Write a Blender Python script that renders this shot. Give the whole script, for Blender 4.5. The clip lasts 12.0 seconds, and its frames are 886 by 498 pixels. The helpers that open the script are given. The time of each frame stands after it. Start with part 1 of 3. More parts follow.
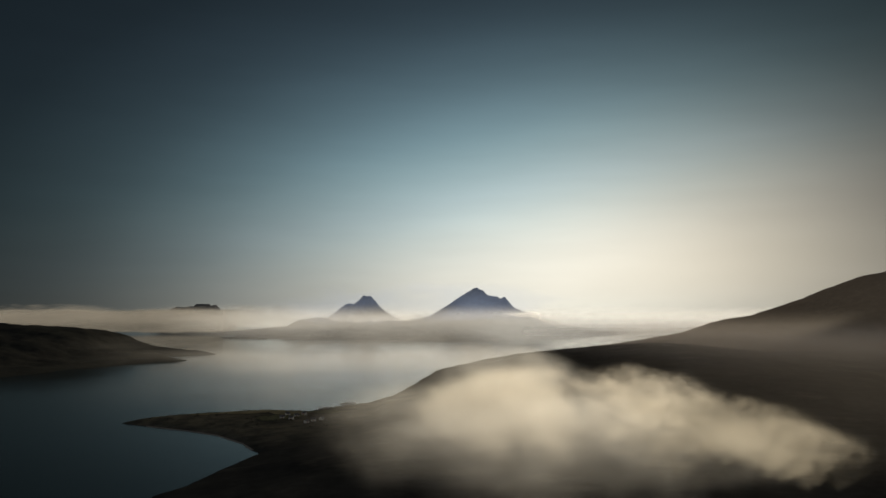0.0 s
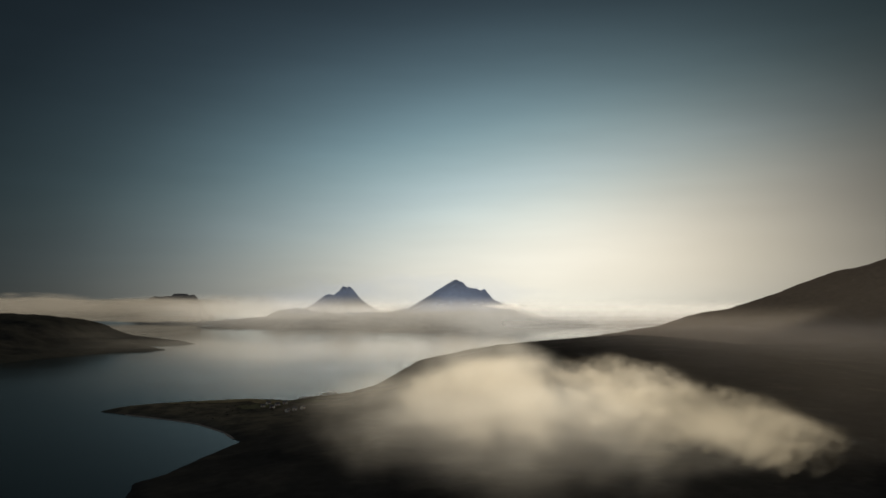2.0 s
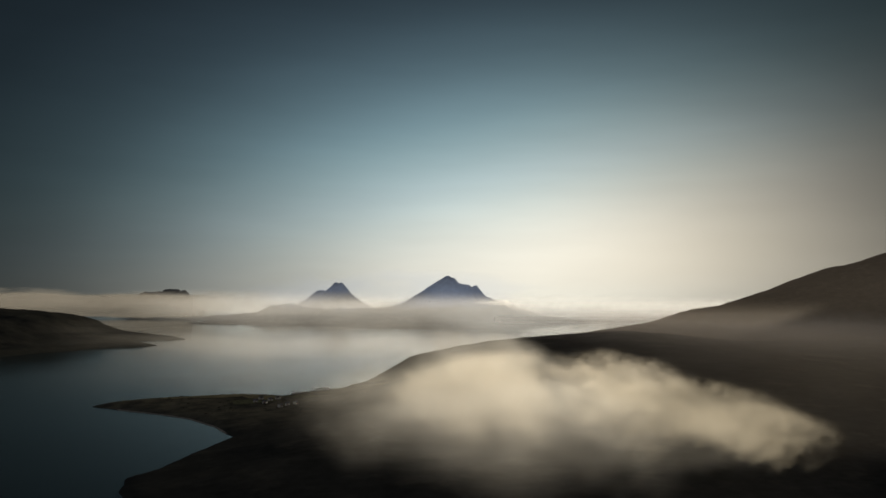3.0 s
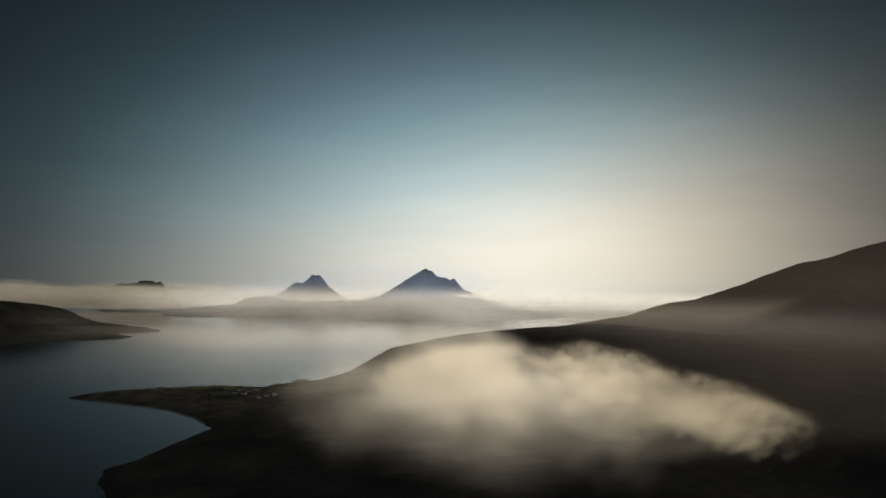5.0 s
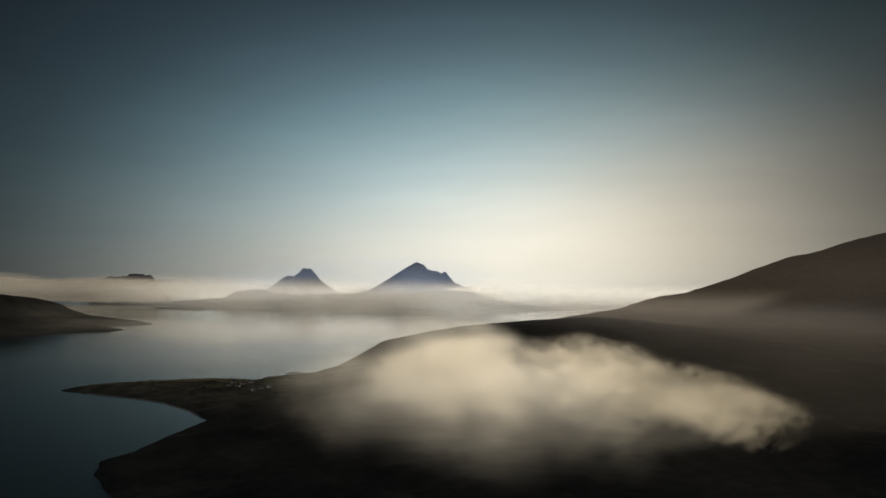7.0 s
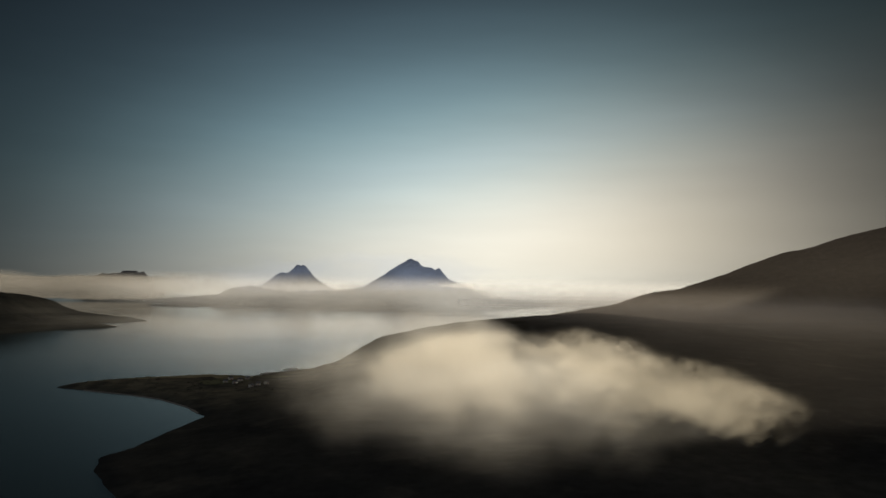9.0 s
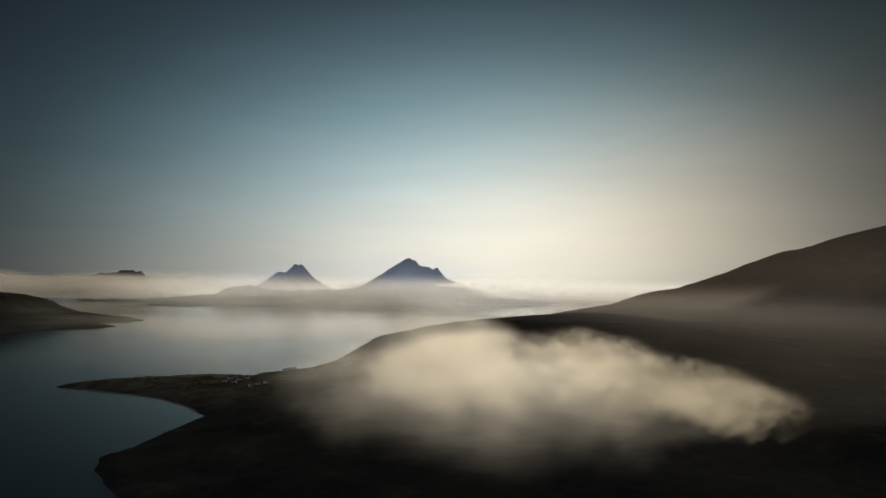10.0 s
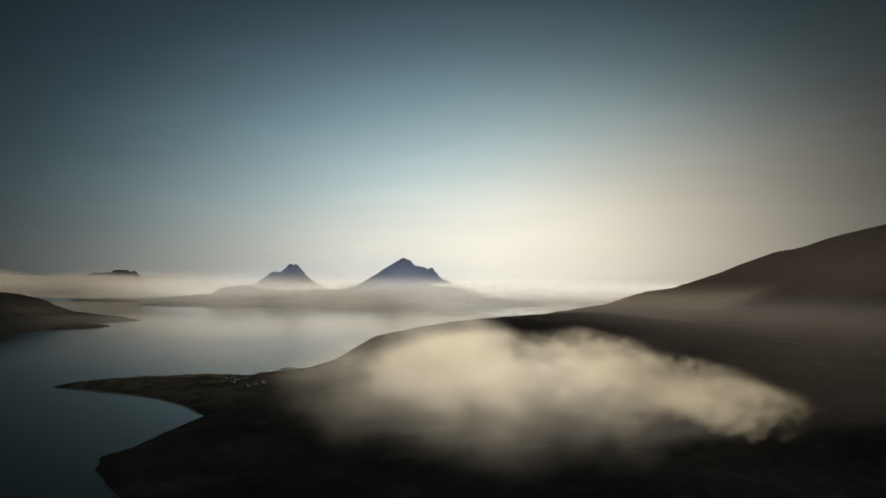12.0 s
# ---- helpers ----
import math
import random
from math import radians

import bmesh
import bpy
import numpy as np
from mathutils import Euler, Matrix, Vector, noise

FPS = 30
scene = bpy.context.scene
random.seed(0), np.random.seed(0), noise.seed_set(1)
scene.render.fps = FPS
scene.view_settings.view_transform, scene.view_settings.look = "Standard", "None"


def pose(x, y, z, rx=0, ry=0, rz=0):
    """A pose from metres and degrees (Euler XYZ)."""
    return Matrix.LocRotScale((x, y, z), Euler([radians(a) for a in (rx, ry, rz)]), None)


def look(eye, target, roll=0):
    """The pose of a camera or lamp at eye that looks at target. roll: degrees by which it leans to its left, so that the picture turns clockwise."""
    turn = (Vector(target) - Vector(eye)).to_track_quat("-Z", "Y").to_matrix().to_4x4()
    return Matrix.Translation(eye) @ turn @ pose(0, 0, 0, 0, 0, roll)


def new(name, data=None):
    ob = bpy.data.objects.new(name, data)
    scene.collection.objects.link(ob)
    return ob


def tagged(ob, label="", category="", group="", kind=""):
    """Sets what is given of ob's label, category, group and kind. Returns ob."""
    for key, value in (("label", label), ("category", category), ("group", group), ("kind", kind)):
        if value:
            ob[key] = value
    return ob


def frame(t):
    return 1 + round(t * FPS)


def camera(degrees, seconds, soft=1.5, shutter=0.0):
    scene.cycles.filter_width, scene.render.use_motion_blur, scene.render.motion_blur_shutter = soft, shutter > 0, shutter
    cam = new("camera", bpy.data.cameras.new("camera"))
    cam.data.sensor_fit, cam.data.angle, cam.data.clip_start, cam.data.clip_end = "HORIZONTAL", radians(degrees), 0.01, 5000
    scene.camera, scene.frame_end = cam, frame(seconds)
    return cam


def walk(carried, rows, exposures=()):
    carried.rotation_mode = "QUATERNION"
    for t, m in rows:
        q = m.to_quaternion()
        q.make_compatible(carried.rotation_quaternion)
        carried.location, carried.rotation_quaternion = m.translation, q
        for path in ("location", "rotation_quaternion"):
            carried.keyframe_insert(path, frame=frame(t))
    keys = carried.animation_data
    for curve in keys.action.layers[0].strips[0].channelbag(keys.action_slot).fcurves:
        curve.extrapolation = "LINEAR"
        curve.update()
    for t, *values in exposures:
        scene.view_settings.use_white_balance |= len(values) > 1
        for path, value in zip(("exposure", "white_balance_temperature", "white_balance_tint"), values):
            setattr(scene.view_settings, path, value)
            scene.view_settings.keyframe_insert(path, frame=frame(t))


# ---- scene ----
cam = camera(58.5, 12.0, soft=1.6)
# seconds, metres to the side, height, turn, tilt, lean
PATH = [
    (0.0, 0.00, 120.00, 0.000, 4.250, -0.030),
    (0.5, -0.78, 119.45, -0.400, 4.100, -0.135),
    (1.0, -1.57, 118.92, -0.807, 3.957, -0.240),
    (1.5, -2.38, 118.41, -1.172, 3.815, -0.345),
    (2.0, -3.20, 117.93, -1.500, 3.680, -0.470),
    (2.5, -4.04, 117.47, -1.809, 3.545, -0.555),
    (3.0, -4.90, 117.04, -2.110, 3.420, -0.615),
    (5.0, -8.48, 115.54, -3.770, 2.960, -0.905),
    (5.5, -9.42, 115.22, -3.980, 2.847, -0.940),
    (6.0, -10.37, 114.93, -4.155, 2.733, -0.957),
    (6.5, -11.34, 114.66, -4.307, 2.615, -0.965),
    (7.0, -12.33, 114.42, -4.457, 2.505, -0.945),
    (9.0, -16.43, 113.67, -4.945, 2.266, -0.870),
    (9.5, -17.50, 113.55, -5.043, 2.240, -0.858),
    (10.0, -18.58, 113.45, -5.138, 2.230, -0.852),
    (10.5, -19.68, 113.37, -5.230, 2.222, -0.845),
    (11.0, -20.79, 113.31, -5.330, 2.219, -0.845),
    (11.5, -21.93, 113.28, -5.443, 2.221, -0.853),
    (12.0, -23.07, 113.27, -5.560, 2.227, -0.862),
]
walk(cam, [(t, pose(x, 0, z, 90 + tilt, lean, turn)) for t, x, z, turn, tilt, lean in PATH])
scene.view_settings.exposure = 0.3
scene.cycles.transparent_max_bounces = 48
scene.cycles.max_bounces, scene.cycles.diffuse_bounces = 5, 3

# ---- light: a low sun ahead behind haze, bright sky round it ----
SUN_AZIMUTH, SUN_ELEVATION = radians(22), radians(9)
sun_way = Vector((math.sin(SUN_AZIMUTH) * math.cos(SUN_ELEVATION), math.cos(SUN_AZIMUTH) * math.cos(SUN_ELEVATION), math.sin(SUN_ELEVATION)))
sun = new("sun", bpy.data.lights.new("sun", "SUN"))
sun.data.energy, sun.data.angle, sun.data.color = 4.3, radians(3), (1.0, 0.87, 0.65)
sun.matrix_world = look(tuple(sun_way * 1000), (0, 0, 0))


class Nodes:
    """Short hand for node trees."""

    def __init__(self, tree):
        self.tree = tree
        tree.nodes.clear()

    def add(self, kind, **values):
        n = self.tree.nodes.new(kind)
        for key, value in values.items():
            n.inputs[key].default_value = value
        return n

    def link(self, a, b):
        self.tree.links.new(a, b)

    def math(self, op, a, b=0.0, c=0.0, clamp=False):
        n = self.tree.nodes.new("ShaderNodeMath")
        n.operation, n.use_clamp = op, clamp
        for socket, v in zip(n.inputs, (a, b, c)):
            if isinstance(v, bpy.types.NodeSocket):
                self.link(v, socket)
            else:
                socket.default_value = v
        return n.outputs[0]

    def vec(self, op, a, b=(0, 0, 0)):
        n = self.tree.nodes.new("ShaderNodeVectorMath")
        n.operation = op
        for socket, v in zip(n.inputs, (a, b)):
            if isinstance(v, bpy.types.NodeSocket):
                self.link(v, socket)
            else:
                socket.default_value = v
        return n

    def ramp(self, value, stops, smooth=False):
        n = self.tree.nodes.new("ShaderNodeValToRGB")
        n.color_ramp.interpolation = "B_SPLINE" if smooth else "LINEAR"
        e = n.color_ramp.elements
        while len(e) < len(stops):
            e.new(0.5)
        for k, (at, colour) in zip(e, stops):
            k.position, k.color = at, (*colour, 1)
        self.link(value, n.inputs[0])
        return n.outputs[0]

    def noise(self, scale, detail=4.0, rough=0.5, vector=None):
        n = self.tree.nodes.new("ShaderNodeTexNoise")
        n.inputs["Scale"].default_value, n.inputs["Detail"].default_value, n.inputs["Roughness"].default_value = scale, detail, rough
        if vector is not None:
            self.link(vector, n.inputs["Vector"])
        return n.outputs["Fac"]

    def mix(self, fac, a, b, how="MIX"):
        n = self.tree.nodes.new("ShaderNodeMix")
        n.data_type, n.blend_type = "RGBA", how
        for socket, v in zip((n.inputs[0], n.inputs[6], n.inputs[7]), (fac, a, b)):
            if isinstance(v, bpy.types.NodeSocket):
                self.link(v, socket)
            else:
                socket.default_value = v
        return n.outputs[2]


def grey(v):
    return (v, v, v)


def build_world():
    world = bpy.data.worlds.new("sky")
    scene.world = world
    world.use_nodes = True
    n = Nodes(world.node_tree)
    way = n.add("ShaderNodeTexCoord").outputs["Generated"]
    turned = n.add("ShaderNodeMapping")
    turned.inputs["Rotation"].default_value = (0, 0, radians(8.5))
    n.link(way, turned.inputs["Vector"])
    split = n.add("ShaderNodeSeparateXYZ")
    n.link(turned.outputs[0], split.inputs[0])
    x, y, z = split.outputs
    up = n.math("SUBTRACT", z, 0.03)
    far = n.math("SUBTRACT", 1.0, y)
    wide = n.math("MULTIPLY_ADD", n.math("MAXIMUM", x, 0.0), 0.08, n.math("MULTIPLY", x, 0.6))
    d = n.math("SQRT", n.math("ADD", n.math("ADD", n.math("POWER", wide, 2.0), n.math("POWER", n.math("MULTIPLY", up, 1.12), 2.0)),
                               n.math("POWER", far, 2.0)))
    # brightest before the sun's side, dimmest at right angles to it, light again behind
    bright = n.ramp(n.math("MULTIPLY", d, 0.4),
                    [(0.0, grey(0.92)), (0.032, grey(0.8)), (0.064, grey(0.5)), (0.1, grey(0.24)), (0.132, grey(0.1)), (0.158, grey(0.055)), (0.19, grey(0.026)), (0.26, grey(0.014)), (0.45, grey(0.05)), (0.75, grey(0.2))], smooth=True)
    # cream haze at the horizon, teal and then slate blue above, greyer towards the sun's side
    side = n.math("MULTIPLY_ADD", x, -0.2, z)
    hue = n.ramp(side, [(0.0, (1.0, 0.98, 0.85)), (0.07, (1.0, 0.98, 0.87)), (0.14, (0.84, 1.0, 0.98)), (0.24, (0.52, 0.88, 1.08)), (0.4, (0.46, 0.74, 1.42))], smooth=True)
    behind = n.ramp(n.math("MULTIPLY", d, 0.4), [(0.25, grey(0)), (0.65, grey(1))])
    hue = n.mix(behind, hue, (0.95, 0.97, 1.03, 1))
    sky = n.add("ShaderNodeTexSky")
    sky.sky_type, sky.sun_disc, sky.sun_elevation, sky.sun_rotation, sky.dust_density = "NISHITA", False, SUN_ELEVATION, SUN_AZIMUTH, 3.0
    # the clear sky behind, and the bright haze before it
    streak = n.noise(1.0, 4, 0.55, n.vec("MULTIPLY", turned.outputs[0], (4.0, 4.0, 26.0)).outputs[0])
    thin = n.ramp(streak, [(0.3, grey(9.3)), (0.75, grey(10.1))])
    haze = n.mix(1.0, hue, thin, "MULTIPLY")
    air = n.mix(1.0, haze, n.mix(1.0, sky.outputs[0], (0.02, 0.02, 0.02, 1), "MULTIPLY"), "ADD")
    shown = n.add("ShaderNodeBackground", Strength=0.08)
    n.link(n.mix(1.0, air, bright, "MULTIPLY"), shown.inputs[0])
    out = n.add("ShaderNodeOutputWorld")
    n.link(shown.outputs[0], out.inputs[0])


build_world()


# ---- materials ----
def material(name):
    m = bpy.data.materials.new(name)
    m.use_nodes = True
    return m, Nodes(m.node_tree)


def finish(n, shader):
    out = n.add("ShaderNodeOutputMaterial")
    n.link(shader, out.inputs[0])


def heath(name, low, high, patch, scale=1.0, bump=0.5, meadow=False):
    """Heather, grass and rock seen from far: patches, streaks and grain."""
    m, n = material(name)
    at = n.add("ShaderNodeNewGeometry").outputs["Position"]
    broad = n.noise(0.008 * scale, 6, 0.6, at)
    fine = n.noise(0.11 * scale, 8, 0.65, at)
    spots = n.noise(0.03 * scale, 5, 0.55, n.vec("ADD", at, (310, 90, 20)).outputs[0])
    colour = n.mix(n.ramp(broad, [(0.35, grey(0)), (0.65, grey(1))]), (*low, 1), (*high, 1))
    colour = n.mix(n.ramp(spots, [(0.55, grey(0)), (0.7, grey(0.8))]), colour, (*patch, 1))
    colour = n.mix(1.0, colour, n.ramp(fine, [(0.25, grey(0.7)), (0.75, grey(1.25))]), "MULTIPLY")
    if meadow:
        axes = n.add("ShaderNodeSeparateXYZ")
        n.link(at, axes.inputs[0])
        for value, a, b in ((n.math("MULTIPLY_ADD", spots, 8.0, axes.outputs[2]), 15.0, 9.0), (axes.outputs[1], 660.0, 760.0)):
            zone = n.add("ShaderNodeMapRange")
            zone.inputs["From Min"].default_value, zone.inputs["From Max"].default_value = a, b
            n.link(value, zone.inputs["Value"])
            low_ground = zone.outputs[0] if b < a else n.math("MULTIPLY", low_ground, zone.outputs[0])
        grass = n.mix(n.ramp(n.noise(0.05, 5, 0.6, at), [(0.4, grey(0)), (0.6, grey(1))]), (0.045, 0.044, 0.036, 1), (0.088, 0.08, 0.06, 1))
        grass = n.mix(1.0, grass, n.ramp(fine, [(0.25, grey(0.7)), (0.75, grey(1.25))]), "MULTIPLY")
        colour = n.mix(low_ground, colour, grass)
    b = n.add("ShaderNodeBsdfDiffuse", Roughness=0.6)
    n.link(colour, b.inputs["Color"])
    relief = n.add("ShaderNodeBump", Strength=0.5, Distance=bump)
    n.link(fine, relief.inputs["Height"])
    n.link(relief.outputs[0], b.inputs["Normal"])
    finish(n, b.outputs[0])
    return m


def sea_water():
    m, n = material("sea_water")
    at = n.add("ShaderNodeNewGeometry").outputs["Position"]
    wide = n.vec("MULTIPLY", at, (1.0, 0.45, 1.0)).outputs[0]
    swell = n.noise(0.05, 5, 0.6, wide)
    ripple = n.noise(0.5, 6, 0.65, at)
    slick = n.noise(0.004, 4, 0.6, n.vec("MULTIPLY", at, (0.6, 1.6, 1.0)).outputs[0])
    b = n.add("ShaderNodeBsdfPrincipled", IOR=1.33)
    b.inputs["Base Color"].default_value = (0.008, 0.013, 0.015, 1)
    b.inputs["Specular IOR Level"].default_value = 0.14
    n.link(n.ramp(slick, [(0.3, grey(0.1)), (0.7, grey(0.15))]), b.inputs["Roughness"])
    height = n.math("ADD", n.math("MULTIPLY", swell, 0.8), n.math("MULTIPLY", ripple, 0.05))
    relief = n.add("ShaderNodeBump", Strength=0.3, Distance=0.5)
    n.link(height, relief.inputs["Height"])
    n.link(relief.outputs[0], b.inputs["Normal"])
    finish(n, b.outputs[0])
    return m


def mist(name, density, soft, ragged, scale, colour=(0.93, 0.92, 0.9), low=-0.2, stretch=(1, 1, 1.6), flat=False, grain=0.58, detail=4.0, lift=0.0):
    """Thin droplets: mostly see-through, passing the light on. Thickest at the bank's heart (above it by lift) and broken up by billows."""
    m, n = material(name)
    here = n.add("ShaderNodeTexCoord").outputs["Object"]
    at = n.add("ShaderNodeNewGeometry").outputs["Position"]
    if flat:
        axes = n.add("ShaderNodeSeparateXYZ")
        n.link(here, axes.inputs[0])
        inside = n.math("SUBTRACT", 1.0, n.math("ABSOLUTE", axes.outputs[2]))
        edge = n.math("SUBTRACT", 1.0, n.math("ABSOLUTE", axes.outputs[0]))
    else:
        edge = inside = n.math("SUBTRACT", 1.0, n.vec("LENGTH", here).outputs["Value"])
    body = n.math("ADD", inside, low)
    if lift:
        height = n.add("ShaderNodeSeparateXYZ")
        n.link(here, height.inputs[0])
        body = n.math("MULTIPLY_ADD", height.outputs[2], lift, body)
    if ragged:
        billow = n.noise(scale, detail, grain, n.vec("MULTIPLY", at, stretch).outputs[0])
        body = n.math("MULTIPLY_ADD", n.math("SUBTRACT", billow, 0.5), ragged, body)
    fill = n.add("ShaderNodeMapRange")
    fill.interpolation_type = "SMOOTHSTEP"
    fill.inputs["From Min"].default_value, fill.inputs["From Max"].default_value = 0.0, soft
    fill.inputs["To Max"].default_value = density
    n.link(body, fill.inputs["Value"])
    # never past the outline of the bank
    rim = n.add("ShaderNodeMapRange")
    rim.interpolation_type = "SMOOTHSTEP"
    rim.inputs["From Max"].default_value = 0.25
    n.link(edge, rim.inputs["Value"])
    veil = n.math("MULTIPLY", fill.outputs[0], rim.outputs[0])
    clear = n.add("ShaderNodeBsdfTransparent")
    passing = n.add("ShaderNodeBsdfTranslucent", Color=(*colour, 1))
    back = n.add("ShaderNodeBsdfDiffuse", Color=(*colour, 1))
    drops = n.add("ShaderNodeMixShader", Fac=0.3)
    n.link(passing.outputs[0], drops.inputs[1])
    n.link(back.outputs[0], drops.inputs[2])
    both = n.add("ShaderNodeMixShader")
    n.link(veil, both.inputs[0])
    n.link(clear.outputs[0], both.inputs[1])
    n.link(drops.outputs[0], both.inputs[2])
    finish(n, both.outputs[0])
    return m


HEATH = heath("dark_heath", (0.016, 0.017, 0.0172), (0.031, 0.031, 0.0285), (0.042, 0.0405, 0.035), meadow=True)
FAR_HEATH = heath("brown_hillside", (0.05, 0.038, 0.031), (0.062, 0.047, 0.038), (0.07, 0.053, 0.042), 0.6, 0.4)
HEAD = heath("headland_heath", (0.026, 0.027, 0.024), (0.034, 0.033, 0.029), (0.042, 0.04, 0.034), 0.8, 0.5)
ROCK = heath("bare_mountain_rock", (0.06, 0.066, 0.08), (0.1, 0.105, 0.12), (0.14, 0.14, 0.15), 0.4, 3.0)
WATER = sea_water()


# ---- terrain tools ----
def fbm(x, y, size, octaves=5, seed=0, gain=0.5):
    """Smooth value noise, about -1 to 1."""
    total, amp, norm = np.zeros(x.shape), 1.0, 0.0
    for o in range(octaves):
        table = np.random.RandomState(seed + o).uniform(-1, 1, (256, 256))
        u, v = x / size + 37.3 * o, y / size + 11.9 * o
        i, j = np.floor(u).astype(int), np.floor(v).astype(int)
        a, b = u - i, v - j
        a, b = a * a * (3 - 2 * a), b * b * (3 - 2 * b)
        i0, i1, j0, j1 = i % 256, (i + 1) % 256, j % 256, (j + 1) % 256
        total += amp * ((table[i0, j0] * (1 - a) + table[i1, j0] * a) * (1 - b) + (table[i0, j1] * (1 - a) + table[i1, j1] * a) * b)
        norm += amp
        amp, size = amp * gain, size / 2
    return total / norm


def smooth(a, b, v):
    s = np.clip((v - a) / (b - a), 0, 1)
    return s * s * (3 - 2 * s)


def to_line(x, y, line):
    """Distance to an open line, and the line's third value at the nearest place."""
    best, value = np.full(x.shape, 1e9), np.zeros(x.shape)
    for (ax, ay, az), (bx, by, bz) in zip(line, line[1:]):
        dx, dy = bx - ax, by - ay
        s = np.clip(((x - ax) * dx + (y - ay) * dy) / (dx * dx + dy * dy), 0, 1)
        d = np.hypot(x - ax - s * dx, y - ay - s * dy)
        value = np.where(d < best, az + s * (bz - az), value)
        best = np.minimum(best, d)
    return best, value


def inland(x, y, shore):
    """Distance to a closed shore line, positive on land."""
    ring = [(*p, 0.0) for p in (*shore, shore[0])]
    d, _ = to_line(x, y, ring)
    inside = np.zeros(x.shape, bool)
    for (ax, ay, _), (bx, by, _) in zip(ring, ring[1:]):
        if ay != by:
            inside ^= ((ay > y) != (by > y)) & (x < (bx - ax) * (y - ay) / (by - ay) + ax)
    return np.where(inside, d, -d)


def profile(x, stops):
    """A skyline's height along x, rounded between its stops."""
    xs, zs = np.array(stops).T
    return np.interp(x, xs, zs)


def sheet(name, xs, ys, height, mat):
    """A terrain mesh over a grid."""
    gx, gy = np.meshgrid(xs, ys)
    gz = height(gx, gy)
    w, h = len(xs), len(ys)
    k = np.arange(w * h).reshape(h, w)
    quads = np.stack([k[:-1, :-1], k[:-1, 1:], k[1:, 1:], k[1:, :-1]], -1).reshape(-1, 4)
    keep = (gz.ravel()[quads] > -5).any(1)
    quads = quads[keep]
    used, index = np.unique(quads, return_inverse=True)
    me = bpy.data.meshes.new(name)
    me.from_pydata(np.stack([gx, gy, gz], -1).reshape(-1, 3)[used].tolist(), [], index.reshape(-1, 4).tolist())
    me.polygons.foreach_set("use_smooth", [True] * len(me.polygons))
    me.materials.append(mat)
    return new(name, me)


# ---- sea ----
def build_sea():
    bm = bmesh.new()
    bmesh.ops.create_grid(bm, x_segments=24, y_segments=24, size=9000)
    me = bpy.data.meshes.new("water")
    bm.to_mesh(me)
    bm.free()
    me.materials.append(WATER)
    tagged(new("water", me), "calm grey-blue fjord water with faint ripples", "water", kind="structure")


build_sea()

# ---- the near hill with its bay and spit ----
SHORE = [(-60, -900), (-70, 250), (-110, 360), (-145, 420), (-164, 457), (-175, 478), (-183, 516), (-173, 546), (-163, 595), (-155, 641),
         (-153, 664), (-177, 709), (-213, 755), (-251, 783), (-290, 805), (-335, 833), (-326, 859), (-296, 892), (-243, 919), (-203, 936),
         (-156, 925), (-136, 960), (-93, 1010), (-55, 1115), (-10, 1290), (100, 1450), (300, 1520), (520, 1560), (900, 1640), (1800, 1700), (1800, -900)]
CREST = [(-93, 1010, 1), (-62, 1090, 2), (-23, 1150, 12), (20, 1250, 23), (63, 1310, 28), (111, 1350, 35), (149, 1365, 40), (207, 1380, 45), (303, 1400, 50.5),
         (380, 1400, 55), (447, 1400, 51), (514, 1400, 47), (620, 1400, 38), (900, 1500, 40), (1800, 1550, 90)]


def near_land(x, y):
    rough = fbm(x, y, 60, 5, 1)
    sd = inland(x, y, SHORE) + 4 * fbm(x, y, 30, 4, 5)
    z = np.where(sd > 0, 8 * (1 - np.exp(-sd / 60)) + 1.2 * np.minimum(sd / 5, 1), sd * 0.35)
    foot = np.interp(y, [420, 640, 714, 794, 898, 1074, 1300], [-170, -145, -112, -93, -78, -58, 0])
    rise = 0.5 * smooth(-8, 120, x - foot) + 0.5 * smooth(60, 380, x - foot)
    z = z + 54 * rise * smooth(0, 60, sd) * np.clip((y - 330) / 1070, 0.02, 1) * (1 - 0.5 * smooth(400, 640, x))
    d, top = to_line(x, y, CREST)
    w = np.interp(y, [1000, 1200, 1400], [45, 90, 150])
    z = z + (top - z) * np.exp(-(d / w) ** 2) * smooth(-20, 10, sd)
    scrub = np.maximum(fbm(x, y, 16, 3, 8), 0) * 0.45 * smooth(10, 60, sd)
    return z + rough * np.clip(sd / 40, 0, 1) * 0.7 * (1 - 0.7 * np.exp(-(d / 60) ** 2)) + scrub


hill = tagged(sheet("near_hill", np.arange(-420, 1700, 6.5), np.arange(-700, 1720, 6.5), near_land, HEATH),
              "dark heath-covered hill with a curved bay and low spit", "hill", kind="structure")


# ---- the hill behind ----
SKYLINE = [(380, -14), (440, 8), (491, 25), (563, 47), (610, 56), (663, 67), (734, 94), (790, 101), (813, 103), (878, 124), (950, 150), (1022, 180), (1084, 204), (1121, 210),
           (1180, 226), (1242, 248), (1350, 276), (1600, 330), (2200, 360)]


def back_land(x, y):
    top = profile(x, SKYLINE)
    spread = np.where(y < 2000, 215 + 0.3 * np.clip(x - 600, 0, 700), 500)
    z = (top + 14) * np.exp(-((y - 2000) / spread) ** 2) - 14
    off = np.clip(np.abs(y - 2000) / 200, 0.12, 1)
    gully = np.abs(fbm(x, y, 170, 5, 21))
    return z + off * (6 * fbm(x, y, 120, 6, 11) - 9 * gully * np.clip(z / 60, 0, 1)) + 2.0 * fbm(x, y, 25, 4, 12)


